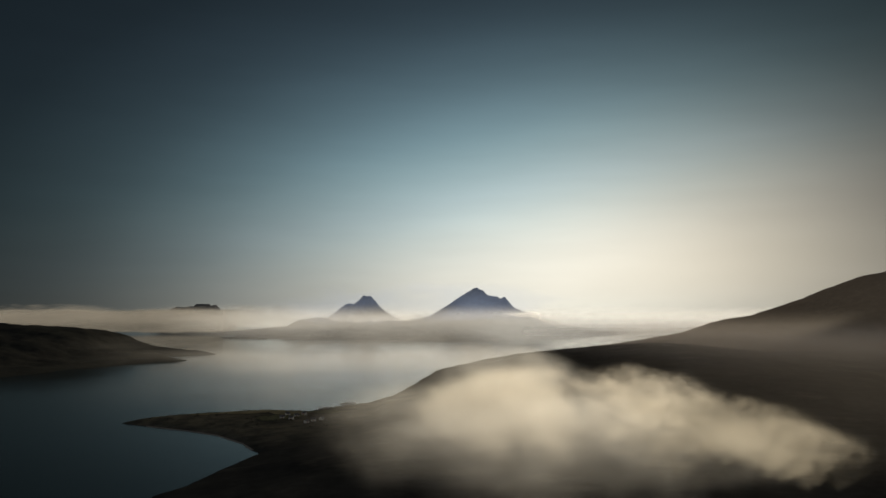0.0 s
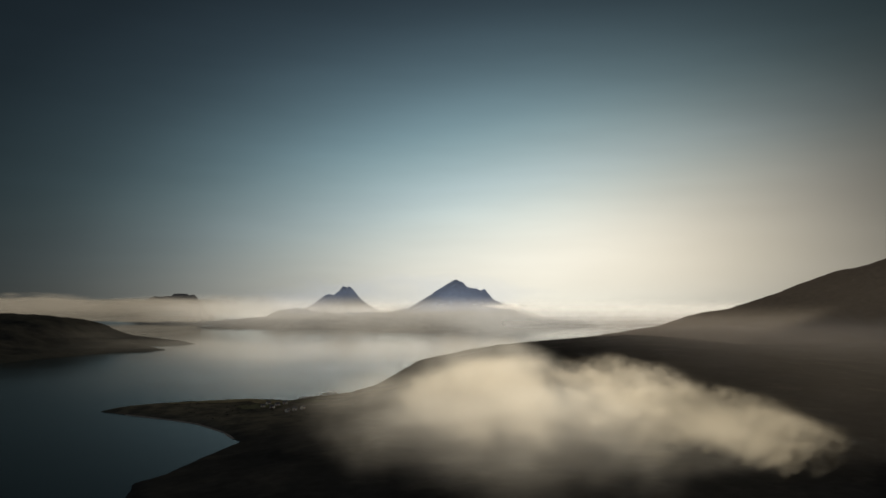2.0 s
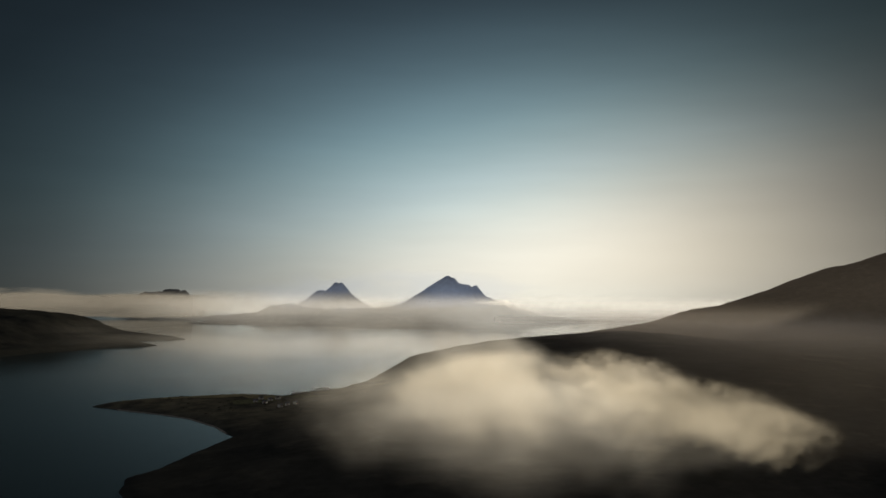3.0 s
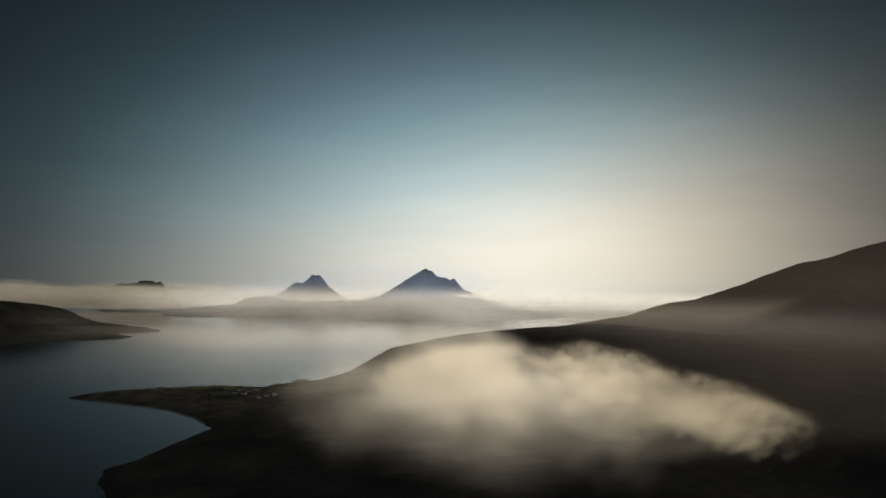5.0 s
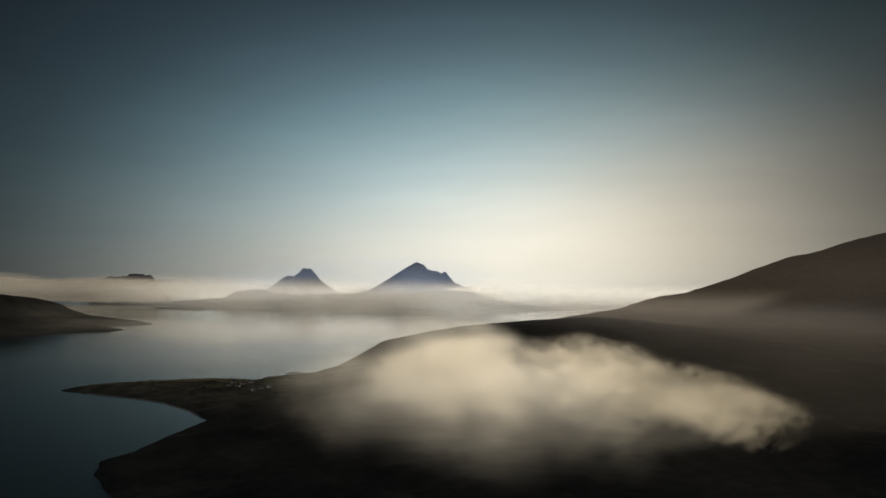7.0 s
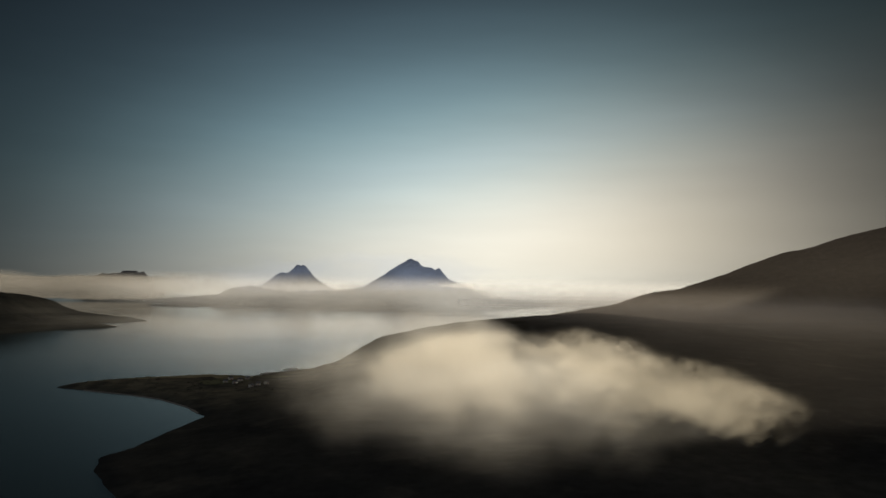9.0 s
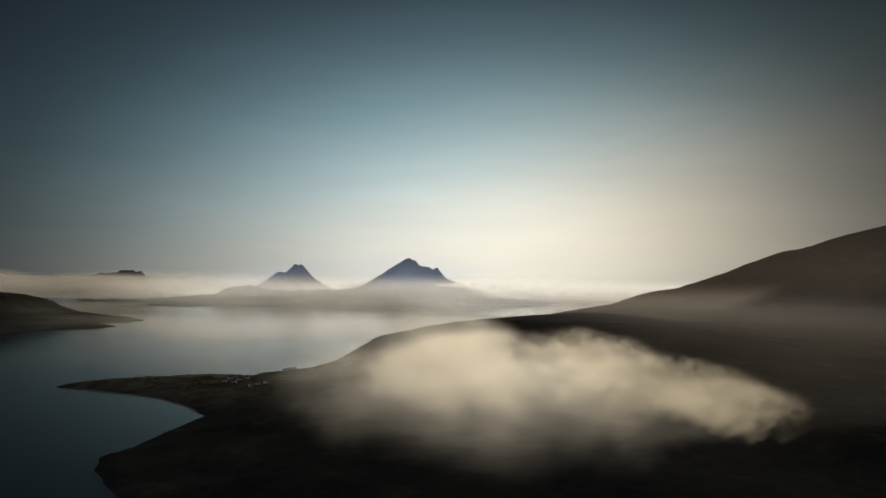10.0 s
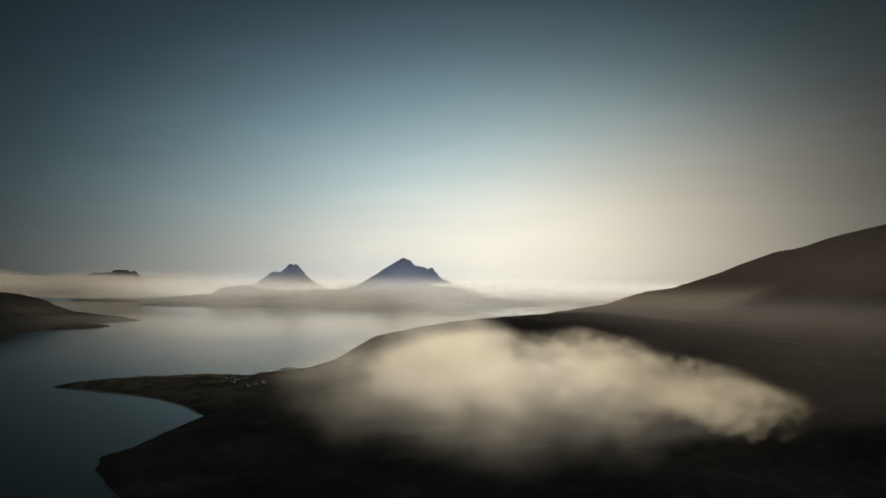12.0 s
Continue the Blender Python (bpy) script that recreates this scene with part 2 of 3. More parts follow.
tagged(sheet("back_hill", np.arange(360, 2300, 9), np.arange(1300, 2900, 10), back_land, FAR_HEATH),
       "brown mountain slope rising out of thin mist", "hill", kind="structure")

# ---- headland across the water ----
HEADLAND = [(-780, 1250), (-760, 1380), (-716, 1565), (-692, 1645), (-672, 1720), (-603, 1768), (-586, 1808), (-618, 1868), (-675, 1950), (-700, 2005), (-640, 2005), (-588, 2048),
            (-604, 2100), (-700, 2180), (-957, 2500), (-1600, 2600), (-2400, 1900), (-1800, 1000)]
HEAD_TOP = [(-2400, 52), (-1500, 82), (-1200, 77), (-1087, 69), (-990, 66), (-893, 60), (-850, 48), (-809, 35), (-739, 17), (-680, 7), (-640, 3), (-592, 0)]


def head_land(x, y):
    sd = inland(x, y, HEADLAND) + 14 * fbm(x, y * 0.35, 45, 5, 31, 0.6)
    z = profile(x, HEAD_TOP) * np.exp(-((y - 1950) / 420) ** 2) * smooth(0, 190, sd)
    z = np.where(sd > 0, z + 2 * np.minimum(sd / 6, 1) + 7 * smooth(4, 36, sd), sd * 0.3)
    return z + np.clip(sd / 80, 0, 1) * (7 * fbm(x, y, 90, 5, 33, 0.6) - 7 * np.abs(fbm(x, y, 130, 4, 37)))


tagged(sheet("headland", np.arange(-2300, -540, 6), np.arange(1000, 2620, 8), head_land, HEAD),
       "dark low headland tapering to a narrow rocky point", "headland", kind="structure")

# ---- far island with two peaks ----
ISLE = [(-1060, 3620), (-880, 3380), (-730, 3090), (-610, 3030), (-388, 2980), (-166, 2800), (31, 2745), (229, 2790), (474, 3080), (760, 3500), (900, 4100), (700, 4700), (-1000, 4800), (-1100, 4050)]
SHOULDER = [(-900, 0), (-760, 8), (-727, 15), (-700, 34), (-676, 51), (-645, 64), (-612, 69), (-575, 66), (-535, 62), (-300, 50), (-100, 58), (200, 80), (400, 74), (553, 26), (757, 0)]
PEAKS = [(-720, 20), (-628, 64), (-580, 96), (-545, 124), (-528, 136), (-510, 141), (-492, 139), (-480, 138), (-466, 149), (-450, 163), (-439, 177), (-429, 184), (-420, 182), (-410, 178), (-399, 183), (-387, 177),
         (-374, 162), (-360, 146), (-345, 126), (-315, 100), (-260, 68), (-226, 54), (-180, 52), (-134, 58), (-74, 72), (-20, 104), (42, 141), (62, 158), (80, 168), (119, 194), (150, 212), (168, 223), (181, 227), (191, 222),
         (203, 216), (215, 214), (224, 204), (236, 190), (250, 184), (270, 181), (290, 180), (303, 173), (311, 165), (318, 170), (328, 176), (338, 175), (350, 158), (362, 146), (376, 128), (390, 117), (450, 92), (600, 50), (800, 5)]


def isle_land(x, y):
    sd = inland(x, y, ISLE) + 26 * fbm(x, y * 0.4, 110, 5, 41, 0.6)
    crag = fbm(x, y, 80, 6, 43, 0.6)
    high = (profile(x, PEAKS) + 1.2 * fbm(x, np.zeros(x.shape), 9, 3, 45)) * np.exp(-(np.abs(y - 4300) / 330) ** 1.35)
    low = profile(x, SHOULDER) * np.exp(-((y - 3600) / 300) ** 2)
    z = np.maximum(high, low)
    off = np.clip(np.abs(y - 4300) / 150, 0.03, 1)
    z = z * smooth(0, 260, sd) + off * 14 * crag * smooth(0, 150, sd)
    return np.where(sd > 0, z + 2.5 * np.minimum(sd / 25, 1), sd * 0.2)


tagged(sheet("far_island", np.arange(-1150, 950, 3.5), np.concatenate([np.arange(2700, 4180, 16), np.arange(4180, 4420, 8), np.arange(4420, 4850, 16)]), isle_land, ROCK),
       "hazy blue island with two sharp rocky peaks above fog", "island", kind="structure")

MESA = [(-1620, 30), (-1575, 80), (-1542, 112), (-1507, 125), (-1485, 122), (-1462, 123), (-1435, 127), (-1413, 126), (-1399, 139), (-1365, 141), (-1328, 140), (-1317, 131), (-1303, 134), (-1290, 138), (-1271, 117), (-1250, 80), (-1210, 30)]


def mesa_land(x, y):
    z = profile(x, MESA) * np.exp(-(np.abs(y - 4500) / 70) ** 3)
    return z + 1.2 * fbm(x, y, 30, 4, 51)


tagged(sheet("flat_island", np.arange(-1640, -1190, 4), np.arange(4380, 4625, 7), mesa_land, ROCK),
       "distant flat-topped rocky island above the fog", "island", kind="structure")


# ---- mist ----
def mist_bank(name, centre, radii, mat, label, layers=14, turn=0.0, tilt=0.0, seed=0, wave=0.35, flat=False):
    """A bank of drifting mist: wavy veils of droplets, one behind the other, filling a long rounded body."""
    rnd = np.random.RandomState(seed)
    verts, faces = [], []
    across, tall = 30, 12
    for k in range(layers):
        y0 = -0.96 + 1.92 * (k + rnd.uniform(0.2, 0.8)) / layers
        reach = math.sqrt(max(0.02, 1 - y0 * y0))
        u, v = np.meshgrid(np.linspace(-1, 1, across), np.linspace(-1, 1, tall))
        # square to round
        px = u if flat else u * np.sqrt(1 - v * v / 2) * reach
        pz = v if flat else v * np.sqrt(1 - u * u / 2) * reach
        py = y0 + wave * 2 / layers * fbm(px * 3 + k * 9.1, pz * 3 + k * 4.7, 1.0, 3, 60 + seed)
        base = len(verts)
        verts += np.stack([px, py, pz], -1).reshape(-1, 3).tolist()
        for j in range(tall - 1):
            for i in range(across - 1):
                a = base + j * across + i
                faces.append((a, a + 1, a + across + 1, a + across))
    me = bpy.data.meshes.new(name)
    me.from_pydata(verts, [], faces)
    me.polygons.foreach_set("use_smooth", [True] * len(faces))
    me.materials.append(mat)
    ob = new(name, me)
    ob.matrix_world = pose(*centre, tilt, 0, turn) @ Matrix.Diagonal((*radii, 1))
    return tagged(ob, label, "mist", kind="stuff")


CLOUD = mist("rolling_cloud", 0.17, 0.65, 4.2, 0.0145, colour=(0.94, 0.89, 0.8), low=-0.04, stretch=(1, 0.14, 1.3), grain=0.64, detail=7.0, lift=0.35)
TAIL = mist("torn_cloud", 0.1, 0.65, 4.2, 0.018, colour=(0.93, 0.87, 0.75), low=-0.04, stretch=(1, 0.14, 1.3), grain=0.64, detail=7.0, lift=0.35)
VEIL = mist("thin_cloud_veil", 0.13, 1.1, 2.0, 0.011, low=0.05, stretch=(1, 0.3, 1.1), lift=0.2)
WISP = mist("thin_mist", 0.13, 1.0, 1.0, 0.006, colour=(0.88, 0.89, 0.92), low=0.02, stretch=(1, 0.5, 1.4))
HAZE = mist("pale_haze", 0.19, 1.0, 0.15, 0.004, colour=(0.88, 0.9, 0.95), low=0.05, stretch=(1, 0.5, 3), flat=True, detail=3.0)
FOOT = mist("peak_fog", 0.17, 1.0, 0.35, 0.008, colour=(0.88, 0.9, 0.95), low=0.0, stretch=(1, 0.3, 3), flat=True)
CREASE = mist("bright_peak_fog", 0.4, 0.35, 0.6, 0.016, low=0.0, stretch=(1, 0.3, 3), flat=True)
THIN = mist("near_lift_veil", 0.018, 1.0, 0.0, 0.01, colour=(0.9, 0.83, 0.76), low=0.1)
HILL = mist("hill_lift_haze", 0.011, 1.0, 0.0, 0.01, colour=(0.9, 0.82, 0.76), low=0.1, flat=True)
GLOW = mist("bright_haze", 0.3, 1.0, 0.0, 0.01, colour=(0.74, 0.79, 0.88), low=0.05, flat=True)
BEHIND = mist("brow_haze", 0.06, 1.0, 0.0, 0.004, colour=(0.9, 0.83, 0.77), low=0.05, flat=True)
LOW = mist("water_haze", 0.03, 1.0, 0.0, 0.003, low=0.0, flat=True)
# the far peaks' blue aerial haze, put into this veil's colour
AIR = mist("blue_haze_tint", 0.28, 1.0, 0.0, 0.001, colour=(0.4, 0.54, 0.95), low=0.1)
# grey colours stand in for the dimmer light on fog far from the sun
BANK = mist("dimmed_sea_fog", 0.17, 0.8, 3.6, 0.006, colour=(0.3, 0.29, 0.28), low=-0.12, stretch=(1, 0.6, 3.2), flat=True, grain=0.66, detail=7.0)
DIMBANK = mist("darkened_sea_fog", 0.9, 0.2, 0.6, 0.005, colour=(0.14, 0.138, 0.135), low=0.0, stretch=(1, 0.6, 4), flat=True, grain=0.62, detail=6.0)
FARBANK = mist("pale_sea_fog", 0.5, 1.0, 0.0, 0.004, colour=(0.74, 0.78, 0.86), low=0.0, flat=True)

mist_bank("fog_bank", (-1750, 3150, 78), (1250, 160, 56), BANK, "long low fog bank lying over the water, coloured dim for weak light", 5, seed=1, flat=True)
mist_bank("fog_bank", (-1880, 3560, 60), (1080, 40, 56), DIMBANK, "fog bank before the flat island, coloured down to its dim light", 1, seed=15, wave=0.1, flat=True)
mist_bank("fog_bank", (1400, 4680, 0), (2600, 50, 64), FARBANK, "pale fog bank closing the far sea", 3, seed=8, flat=True)
mist_bank("island_fog", (-40, 3900, 40), (720, 340, 70), FOOT, "pale fog wrapped round the feet of the peaks", 5, seed=2, flat=True)
mist_bank("island_fog", (280, 4060, 42), (250, 60, 66), CREASE, "bright fog edge under the larger peak", 2, seed=22, flat=True)
mist_bank("shore_fog", (950, 2600, 72), (1950, 120, 62), HAZE, "pale haze over the island shore", 3, seed=3, flat=True)
mist_bank("shore_fog", (1150, 2620, 42), (1150, 60, 78), GLOW, "bright haze over the end of the island", 2, seed=33, flat=True)
mist_bank("distant_haze", (-60, 3460, 105), (820, 40, 160), AIR, "blue veil sheet tinted as distance haze before the two peaks", 1, seed=10)
mist_bank("water_haze", (80, 1700, 38), (820, 480, 38), LOW, "faint warm haze hanging over the water", 3, seed=13, flat=True)
mist_bank("valley_mist", (690, 1620, 58), (390, 40, 62), BEHIND, "pale mist standing behind the brow of the near hill", 2, seed=35, flat=True)
# veil added over the whole slope, imitating the glare that lifts its tone
mist_bank("hill_lift_haze", (1250, 1290, 172), (980, 40, 116), HILL, "thin brownish haze veil added to lighten the mountain slope", 2, seed=31, flat=True)
# sheets added close by to lighten the dark hillside behind them
mist_bank("near_lift_veil", (190, 300, 92), (200, 40, 55), THIN, "faint added veil close by, lightening the hillside beyond", 2, seed=17)
mist_bank("sea_mist", (-120, 1420, 36), (400, 240, 58), WISP, "thin sunlit mist drifting over the water", 6, seed=7)
mist_bank("rolling_cloud", (52, 900, 48), (112, 120, 37), VEIL, "thin bright cloud over the brow of the hill", 6, turn=4, seed=12)
mist_bank("rolling_cloud", (78, 610, 41), (112, 155, 38), CLOUD, "sunlit cloud rolling over the dark hillside", 9, turn=8, seed=5)
mist_bank("rolling_cloud", (138, 565, 51), (60, 80, 33), CLOUD, "billowing knob of cloud standing up from the bank", 6, turn=8, seed=6)
mist_bank("rolling_cloud", (146, 480, 45), (84, 100, 29), TAIL, "billowing sunlit cloud low on the hillside", 7, turn=8, seed=16)
mist_bank("rolling_cloud", (182, 435, 42), (50, 60, 20), TAIL, "ragged tail of sunlit cloud sliding down the hillside", 5, turn=10, seed=9)
mist_bank("cloud_veil", (60, 540, 40), (170, 230, 42), VEIL, "thin glowing veil of mist round the cloud", 6, turn=6, seed=14)
mist_bank("cloud_veil", (80, 450, 41), (150, 130, 32), VEIL, "thin mist trailing below the cloud", 4, turn=4, seed=19)


def haze_layer(density):
    """A level sheet of haze: clear towards its near and side edges, thick at its far end, with slow drifts."""
    m, n = material("level_haze")
    place = n.add("ShaderNodeTexCoord").outputs["Object"]
    at = n.add("ShaderNodeNewGeometry").outputs["Position"]
    axes = n.add("ShaderNodeSeparateXYZ")
    n.link(place, axes.inputs[0])
    thick = density
    for value, low, high in ((axes.outputs[1], -1.0, 0.3), (axes.outputs[0], -1.0, -0.55), (axes.outputs[2], 104.0, 58.0)):
        ramp = n.add("ShaderNodeMapRange")
        ramp.interpolation_type = "SMOOTHSTEP"
        ramp.inputs["From Min"].default_value, ramp.inputs["From Max"].default_value = low, high
        n.link(value, ramp.inputs["Value"])
        thick = n.math("MULTIPLY", ramp.outputs[0], thick)
    drift = n.noise(0.003, 4, 0.5, at)
    thick = n.math("MULTIPLY", n.ramp(drift, [(0.25, grey(0.6)), (0.75, grey(1.0))]), thick)
    clear = n.add("ShaderNodeBsdfTransparent")
    drops = n.add("ShaderNodeMixShader", Fac=0.5)
    for k, kind in enumerate(("ShaderNodeBsdfDiffuse", "ShaderNodeBsdfTranslucent")):
        n.link(n.add(kind, Color=(0.86, 0.8, 0.76, 1)).outputs[0], drops.inputs[k + 1])
    both = n.add("ShaderNodeMixShader")
    n.link(thick, both.inputs[0])
    n.link(clear.outputs[0], both.inputs[1])
    n.link(drops.outputs[0], both.inputs[2])
    finish(n, both.outputs[0])
    return m


def valley_mist(heights_up, mat):
    """Level sheets of thin mist, gently waved, one over the other."""
    verts, faces = [], []
    for k, up in enumerate(heights_up):
        u, v = np.meshgrid(np.linspace(-1, 1, 30), np.linspace(-1, 1, 24))
        base = len(verts)
        verts += np.stack([u, v, up + 4 * fbm(u * 4 + k * 7.3, v * 4, 1.0, 3, 80 + k)], -1).reshape(-1, 3).tolist()
        faces += [(a, a + 1, a + 31, a + 30) for a in (base + j * 30 + i for j in range(23) for i in range(29))]
    me = bpy.data.meshes.new("valley_mist")
    me.from_pydata(verts, [], faces)
    me.polygons.foreach_set("use_smooth", [True] * len(faces))
    me.materials.append(mat)
    ob = new("valley_mist", me)
    ob.matrix_world = pose(1060, 1250, 0) @ Matrix.Diagonal((1000, 850, 1, 1))
    tagged(ob, "thin brownish mist lying level over the valley", "mist", kind="stuff")


valley_mist((57, 63, 69, 75, 81, 87, 93), haze_layer(0.24))


# ---- the spit: fields, beach, houses ----
def plain(name, colour, rough=0.8, grain=0.8):
    m, n = material(name)
    at = n.add("ShaderNodeTexCoord").outputs["Object"]
    fleck = n.noise(grain, 6, 0.6, at)
    b = n.add("ShaderNodeBsdfDiffuse", Roughness=rough)
    n.link(n.mix(1.0, (*colour, 1), n.ramp(fleck, [(0.3, grey(0.65)), (0.7, grey(1.2))]), "MULTIPLY"), b.inputs["Color"])
    finish(n, b.outputs[0])
    return m


STUBBLE = plain("dry_meadow", (0.16, 0.14, 0.085), 0.95, 0.06)
PASTURE = plain("green_pasture", (0.09, 0.09, 0.055), 0.95, 0.06)
SAND = plain("pale_shingle", (0.2, 0.19, 0.17), 0.9, 0.3)
FLATS = plain("wet_pale_sand", (0.5, 0.48, 0.44), 0.8, 0.1)
BOARDS = plain("white_boards", (0.55, 0.54, 0.5), 0.7)
RED = plain("red_boards", (0.28, 0.06, 0.04), 0.7)
SLATE = plain("grey_roof", (0.1, 0.1, 0.11), 0.6)


def height_at(x, y):
    return float(near_land(np.array([[float(x)]]), np.array([[float(y)]]))[0, 0])


def heights(places):
    xy = np.array(places, float)
    return near_land(xy[:, :1], xy[:, 1:])[:, 0].tolist()


def field(centre, size, turn, mat, label, seed):
    """A meadow that follows the ground, with an uneven outline."""
    gx, gy = np.meshgrid(np.linspace(-1, 1, 22), np.linspace(-1, 1, 14))
    c, s = math.cos(radians(turn)), math.sin(radians(turn))
    x = centre[0] + gx * size[0] * c - gy * size[1] * s
    y = centre[1] + gx * size[0] * s + gy * size[1] * c
    z = near_land(x, y) + 0.35
    inside = np.abs(gx) ** 3 + np.abs(gy) ** 3 + 0.35 * fbm(gx + seed, gy, 0.5, 3, seed) < 0.9
    k = np.arange(gx.size).reshape(gx.shape)
    faces = [(k[j, i], k[j, i + 1], k[j + 1, i + 1], k[j + 1, i]) for j in range(13) for i in range(21) if inside[j, i] and inside[j + 1, i + 1]]
    me = bpy.data.meshes.new("field")
    me.from_pydata(np.stack([x, y, z], -1).reshape(-1, 3).tolist(), [], [tuple(int(v) for v in f) for f in faces])
    me.materials.append(mat)
    tagged(new("field", me), label, "field", kind="structure")


field((-205, 880), (34, 22), 20, STUBBLE, "dry yellow meadow on the low spit", 3)
field((-165, 868), (22, 18), 30, STUBBLE, "dry yellow meadow by the houses", 5)
field((-168, 830), (26, 20), 35, PASTURE, "dull green pasture behind the bay", 7)
field((-250, 872), (28, 12), 25, STUBBLE, "dry strip of grass along the spit", 9)
field((-128, 880), (18, 26), 30, PASTURE, "dull green pasture at the foot of the hill", 11)


def beach():
    line = [(-300, 812), (-290, 805), (-251, 783), (-213, 755), (-177, 709), (-158, 672)]
    bm = bmesh.new()
    rows = []
    for (ax, ay), (bx, by) in zip(line, line[1:]):
        for k in range(10):
            s = k / 10
            x, y = ax + s * (bx - ax), ay + s * (by - ay)
            d = Vector((by - ay, ax - bx)).normalized()
            w = 0.8 + 0.7 * noise.noise((x * 0.08, y * 0.08, 0))
            rows.append([bm.verts.new((x - d.x * u * w, y - d.y * u * w, 0.25 + 0.25 * h)) for u, h in ((-1.6, -1.6), (0, 1), (1.3, 0.9))])
    for a, b in zip(rows, rows[1:]):
        for i in range(2):
            bm.faces.new((a[i], a[i + 1], b[i + 1], b[i]))
    me = bpy.data.meshes.new("beach")
    bm.to_mesh(me)
    bm.free()
    me.materials.append(SAND)
    tagged(new("beach", me), "narrow pale shingle beach along the bay", "beach", kind="structure")


beach()


def sandbank(centre, size, turn, seed):
    """A low flat of pale sand just above the water, with an uneven rim."""
    rnd = random.Random(seed)
    bm = bmesh.new()
    rings = []
    for scale, up in ((1.0, -0.5), (0.85, 0.5), (0.4, 1.1)):
        ring = []
        for k in range(28):
            a = k * math.tau / 28
            r = scale * (1 + 0.3 * noise.noise((math.cos(a) * 1.5 + seed * 7, math.sin(a) * 1.5, scale * 0.3)))
            ring.append(bm.verts.new((size[0] * r * math.cos(a), size[1] * r * math.sin(a), up + rnd.uniform(-0.05, 0.05))))
        rings.append(ring)
    for inner, outer in zip(rings[1:], rings):
        for k in range(28):
            bm.faces.new((outer[k], outer[(k + 1) % 28], inner[(k + 1) % 28], inner[k]))
    bm.faces.new(rings[-1])
    me = bpy.data.meshes.new("sandbank")
    bm.to_mesh(me)
    bm.free()
    me.materials.append(FLATS)
    ob = new("sandbank", me)
    ob.matrix_world = pose(*centre, 0, 0, 0, turn)
    tagged(ob, "pale low sandbank shining at the water's edge", "sandbank", kind="structure")


sandbank((-805, 3640), (42, 45), 8, 1)
sandbank((-776, 3290), (46, 26), 4, 2)
sandbank((-640, 3075), (30, 14), -4, 3)
sandbank((-136, 958), (16, 10), 40, 4)
sandbank((-118, 1004), (14, 6), 50, 5)


def part(name, bm, mat, parent, label=""):
    me = bpy.data.meshes.new(name)
    bm.to_mesh(me)
    bm.free()
    me.materials.append(mat)
    ob = new(name, me)
    ob.parent = parent
    if label:
        ob["label"] = label
    return ob


def box(bm, x, y, z, w, d, h):
    bmesh.ops.create_cube(bm, size=1, matrix=Matrix.Translation((x, y, z)) @ Matrix.Diagonal((w, d, h, 1)))


def house(m, walls, label, w=4.4, d=3.2, h=1.9):
    root = new("house")
    root.matrix_world = m
    bm = bmesh.new()
    box(bm, 0, 0, h / 2 - 0.3, w, d, h + 0.6)
    for s in (-1, 1):
        gable = [bm.verts.new((s * w / 2, v, z)) for v, z in ((-d / 2, h), (d / 2, h), (0, h + 1.1))]
        bm.faces.new(gable)
    part("wall", bm, walls, root)
    bm = bmesh.new()
    for s in (-1, 1):
        low, top = (s * (d / 2 + 0.3), h - 0.25), (0, h + 1.15)
        under = [bm.verts.new((x, y, z)) for x, (y, z) in ((-w / 2 - 0.3, low), (w / 2 + 0.3, low), (w / 2 + 0.3, top), (-w / 2 - 0.3, top))]
        over = [bm.verts.new(v.co + Vector((0, 0, 0.16))) for v in under]
        bm.faces.new(under), bm.faces.new(over)
        for i in range(4):
            bm.faces.new((under[i], under[(i + 1) % 4], over[(i + 1) % 4], over[i]))
    part("roof", bm, SLATE, root, "grey pitched roof")
    bm = bmesh.new()
    box(bm, w * 0.2, 0.2, h + 1.1, 0.4, 0.4, 0.8)
    part("chimney", bm, SLATE, root)
    for x in (-w * 0.28, w * 0.28):
        bm = bmesh.new()
        box(bm, x, -d / 2 - 0.02, h * 0.55, 0.5, 0.08, 0.6)
        part("window", bm, SLATE, root, "dark window pane")
    bm = bmesh.new()
    box(bm, 0, -d / 2 - 0.02, h * 0.38, 0.6, 0.1, h * 0.76)
    part("door", bm, RED, root, "painted plank door")
    return tagged(root, label, "house", "houses on the spit")


for x, y, turn in ((-165, 822, 15), (-164, 846, 40), (-154, 814, -10), (-152, 832, 25), (-134, 787, 60), (-129, 799, 10), (-122, 806, 70), (-147, 850, -30)):
    house(pose(x, y, height_at(x, y) + 0.25, 0, 0, turn), BOARDS, "small white wooden house with a grey roof")


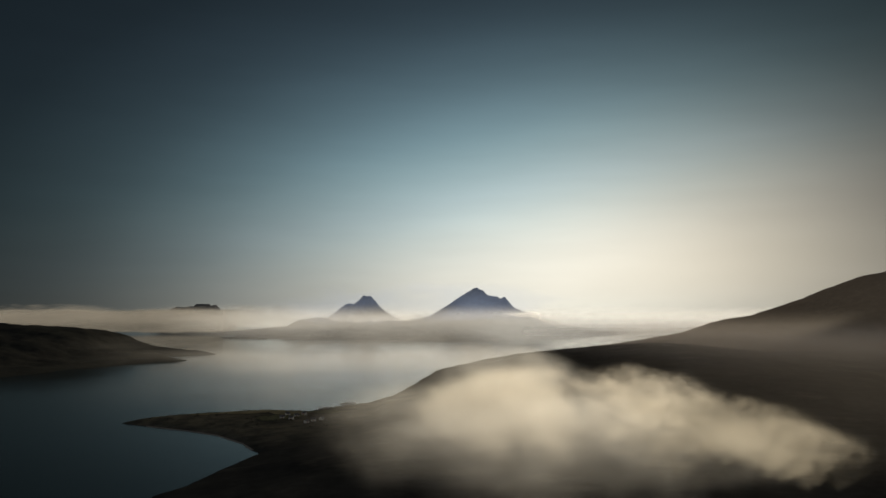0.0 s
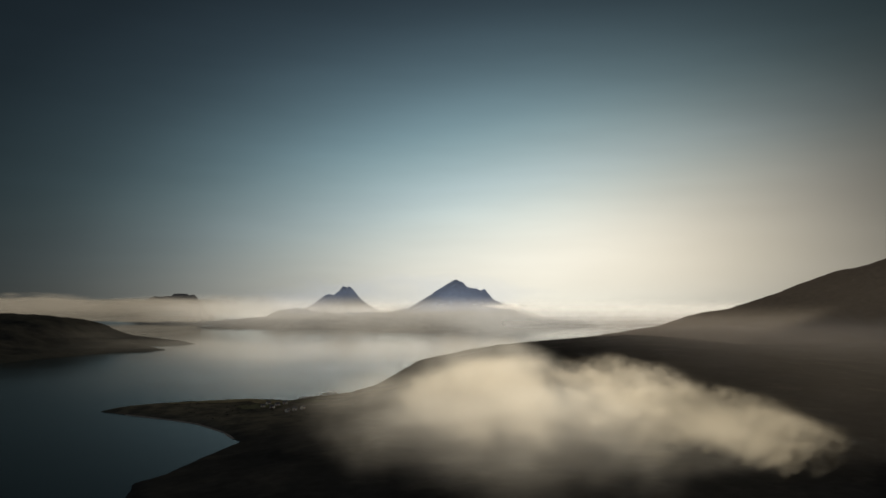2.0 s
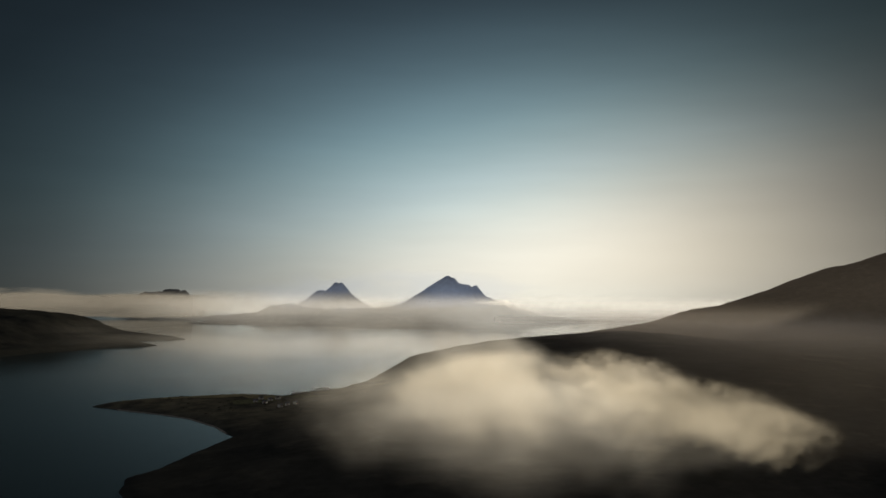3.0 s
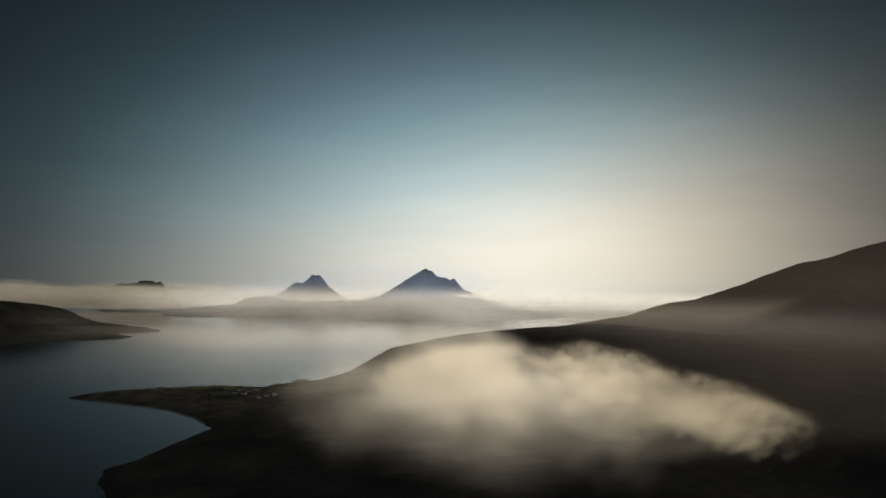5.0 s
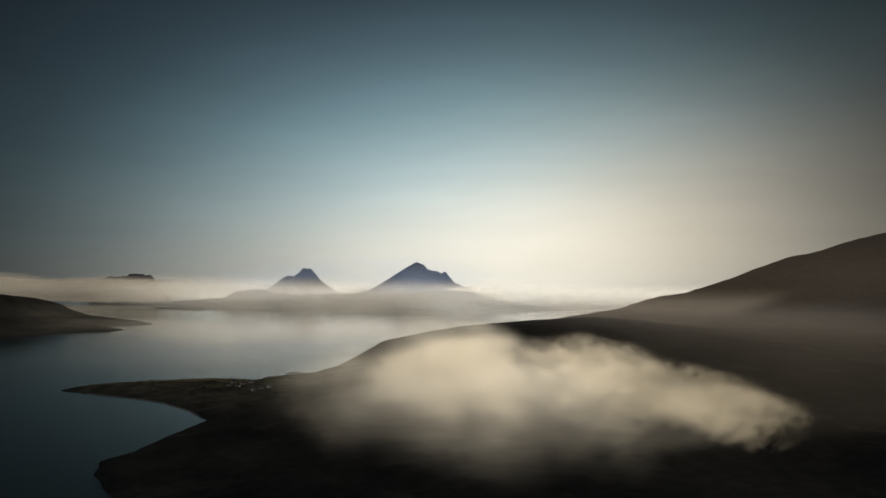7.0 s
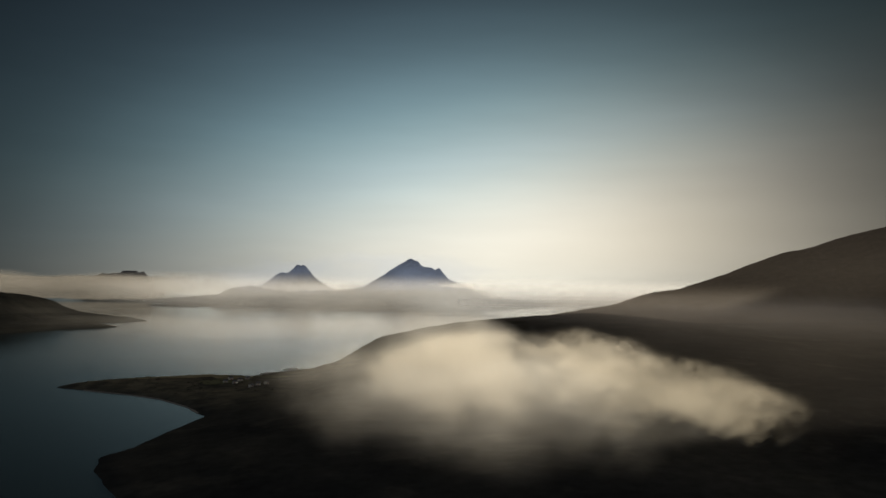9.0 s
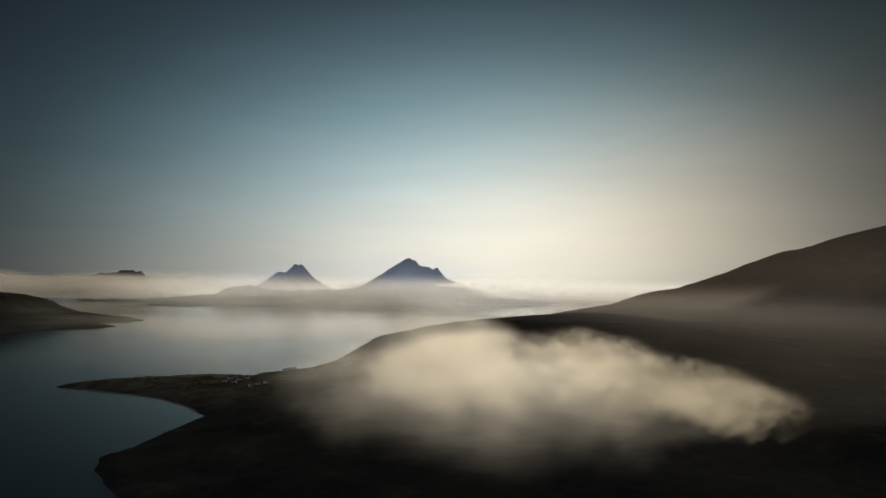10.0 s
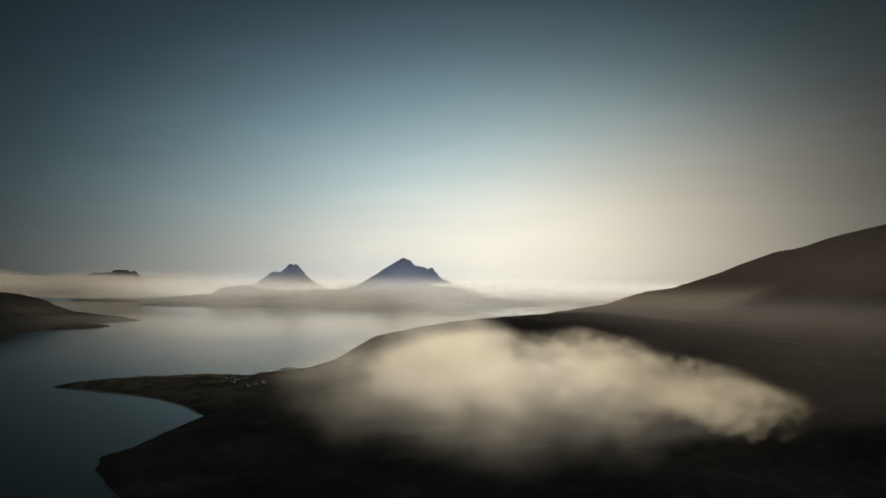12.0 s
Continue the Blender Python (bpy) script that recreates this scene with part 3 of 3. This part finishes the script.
# ---- skerries ----
def skerry(centre, size, height, turn, seed):
    bm = bmesh.new()
    bmesh.ops.create_icosphere(bm, subdivisions=4, radius=1)
    for v in bm.verts:
        p = v.co.copy()
        lump = 1 + 0.35 * noise.fractal(p * 1.7 + Vector((seed * 3.1, 0, 0)), 1.0, 2.0, 4)
        v.co = Vector((p.x * size[0] * lump, p.y * size[1] * lump, p.z * height * lump))
    for f in bm.faces:
        f.smooth = True
    me = bpy.data.meshes.new("skerry")
    bm.to_mesh(me)
    bm.free()
    me.materials.append(ROCK)
    ob = new("skerry", me)
    ob.matrix_world = pose(*centre, 0, 0, 0, turn)
    tagged(ob, "low dark rocky islet in calm water", "skerry", "skerries")


for k, (x, y, a, b, h) in enumerate([(-770, 3110, 60, 22, 6), (-850, 3190, 55, 18, 5), (-700, 3050, 30, 12, 4)]):
    skerry((x, y), (a, b), h, 5 * k, k)


# ---- scrub on the spit and along the hill's brow ----
def scrub(name, label, places, mat, seed):
    rnd = random.Random(seed)
    verts, faces = [], []
    ball = bmesh.new()
    bmesh.ops.create_icosphere(ball, subdivisions=2, radius=1)
    shape, tris = [v.co.copy() for v in ball.verts], [[v.index for v in f.verts] for f in ball.faces]
    ball.free()
    grounds = heights([p[:2] for p in places])
    for (x, y, size), ground in zip(places, grounds):
        base = len(verts)
        shift = Vector((rnd.uniform(0, 50), rnd.uniform(0, 50), 0))
        for p in shape:
            k = size * (1 + 0.5 * noise.noise(p * 1.6 + shift))
            verts.append((x + p.x * k * 1.6, y + p.y * k, ground + 0.1 * size + p.z * k * 0.55))
        faces += [[base + i for i in t] for t in tris]
    me = bpy.data.meshes.new(name)
    me.from_pydata(verts, [], faces)
    me.materials.append(mat)
    tagged(new(name, me), label, "shrubs", kind="stuff")


draw = random.Random(4)
spots = [(draw.uniform(-325, -110), draw.uniform(760, 1000)) for _ in range(1400)]
low_land = [(x, y, draw.uniform(0.4, 1.3)) for (x, y), h in zip(spots, heights(spots)) if h > 2.5 and noise.noise((x * 0.03, y * 0.03, 3.0)) > 0.0][:220]
scrub("shrubs", "dark low shrubs and trees on the spit", low_land, HEATH, 1)
brow = []
for (ax, ay, az), (bx, by, bz) in zip(CREST[3:12], CREST[4:13]):
    for k in range(14):
        u = draw.random()
        brow.append((ax + u * (bx - ax) + draw.uniform(-6, 6), ay + u * (by - ay) + draw.uniform(-12, 6), draw.uniform(0.7, 1.7)))
scrub("shrubs", "dark heather tussocks along the hill's brow", brow, HEATH, 2)
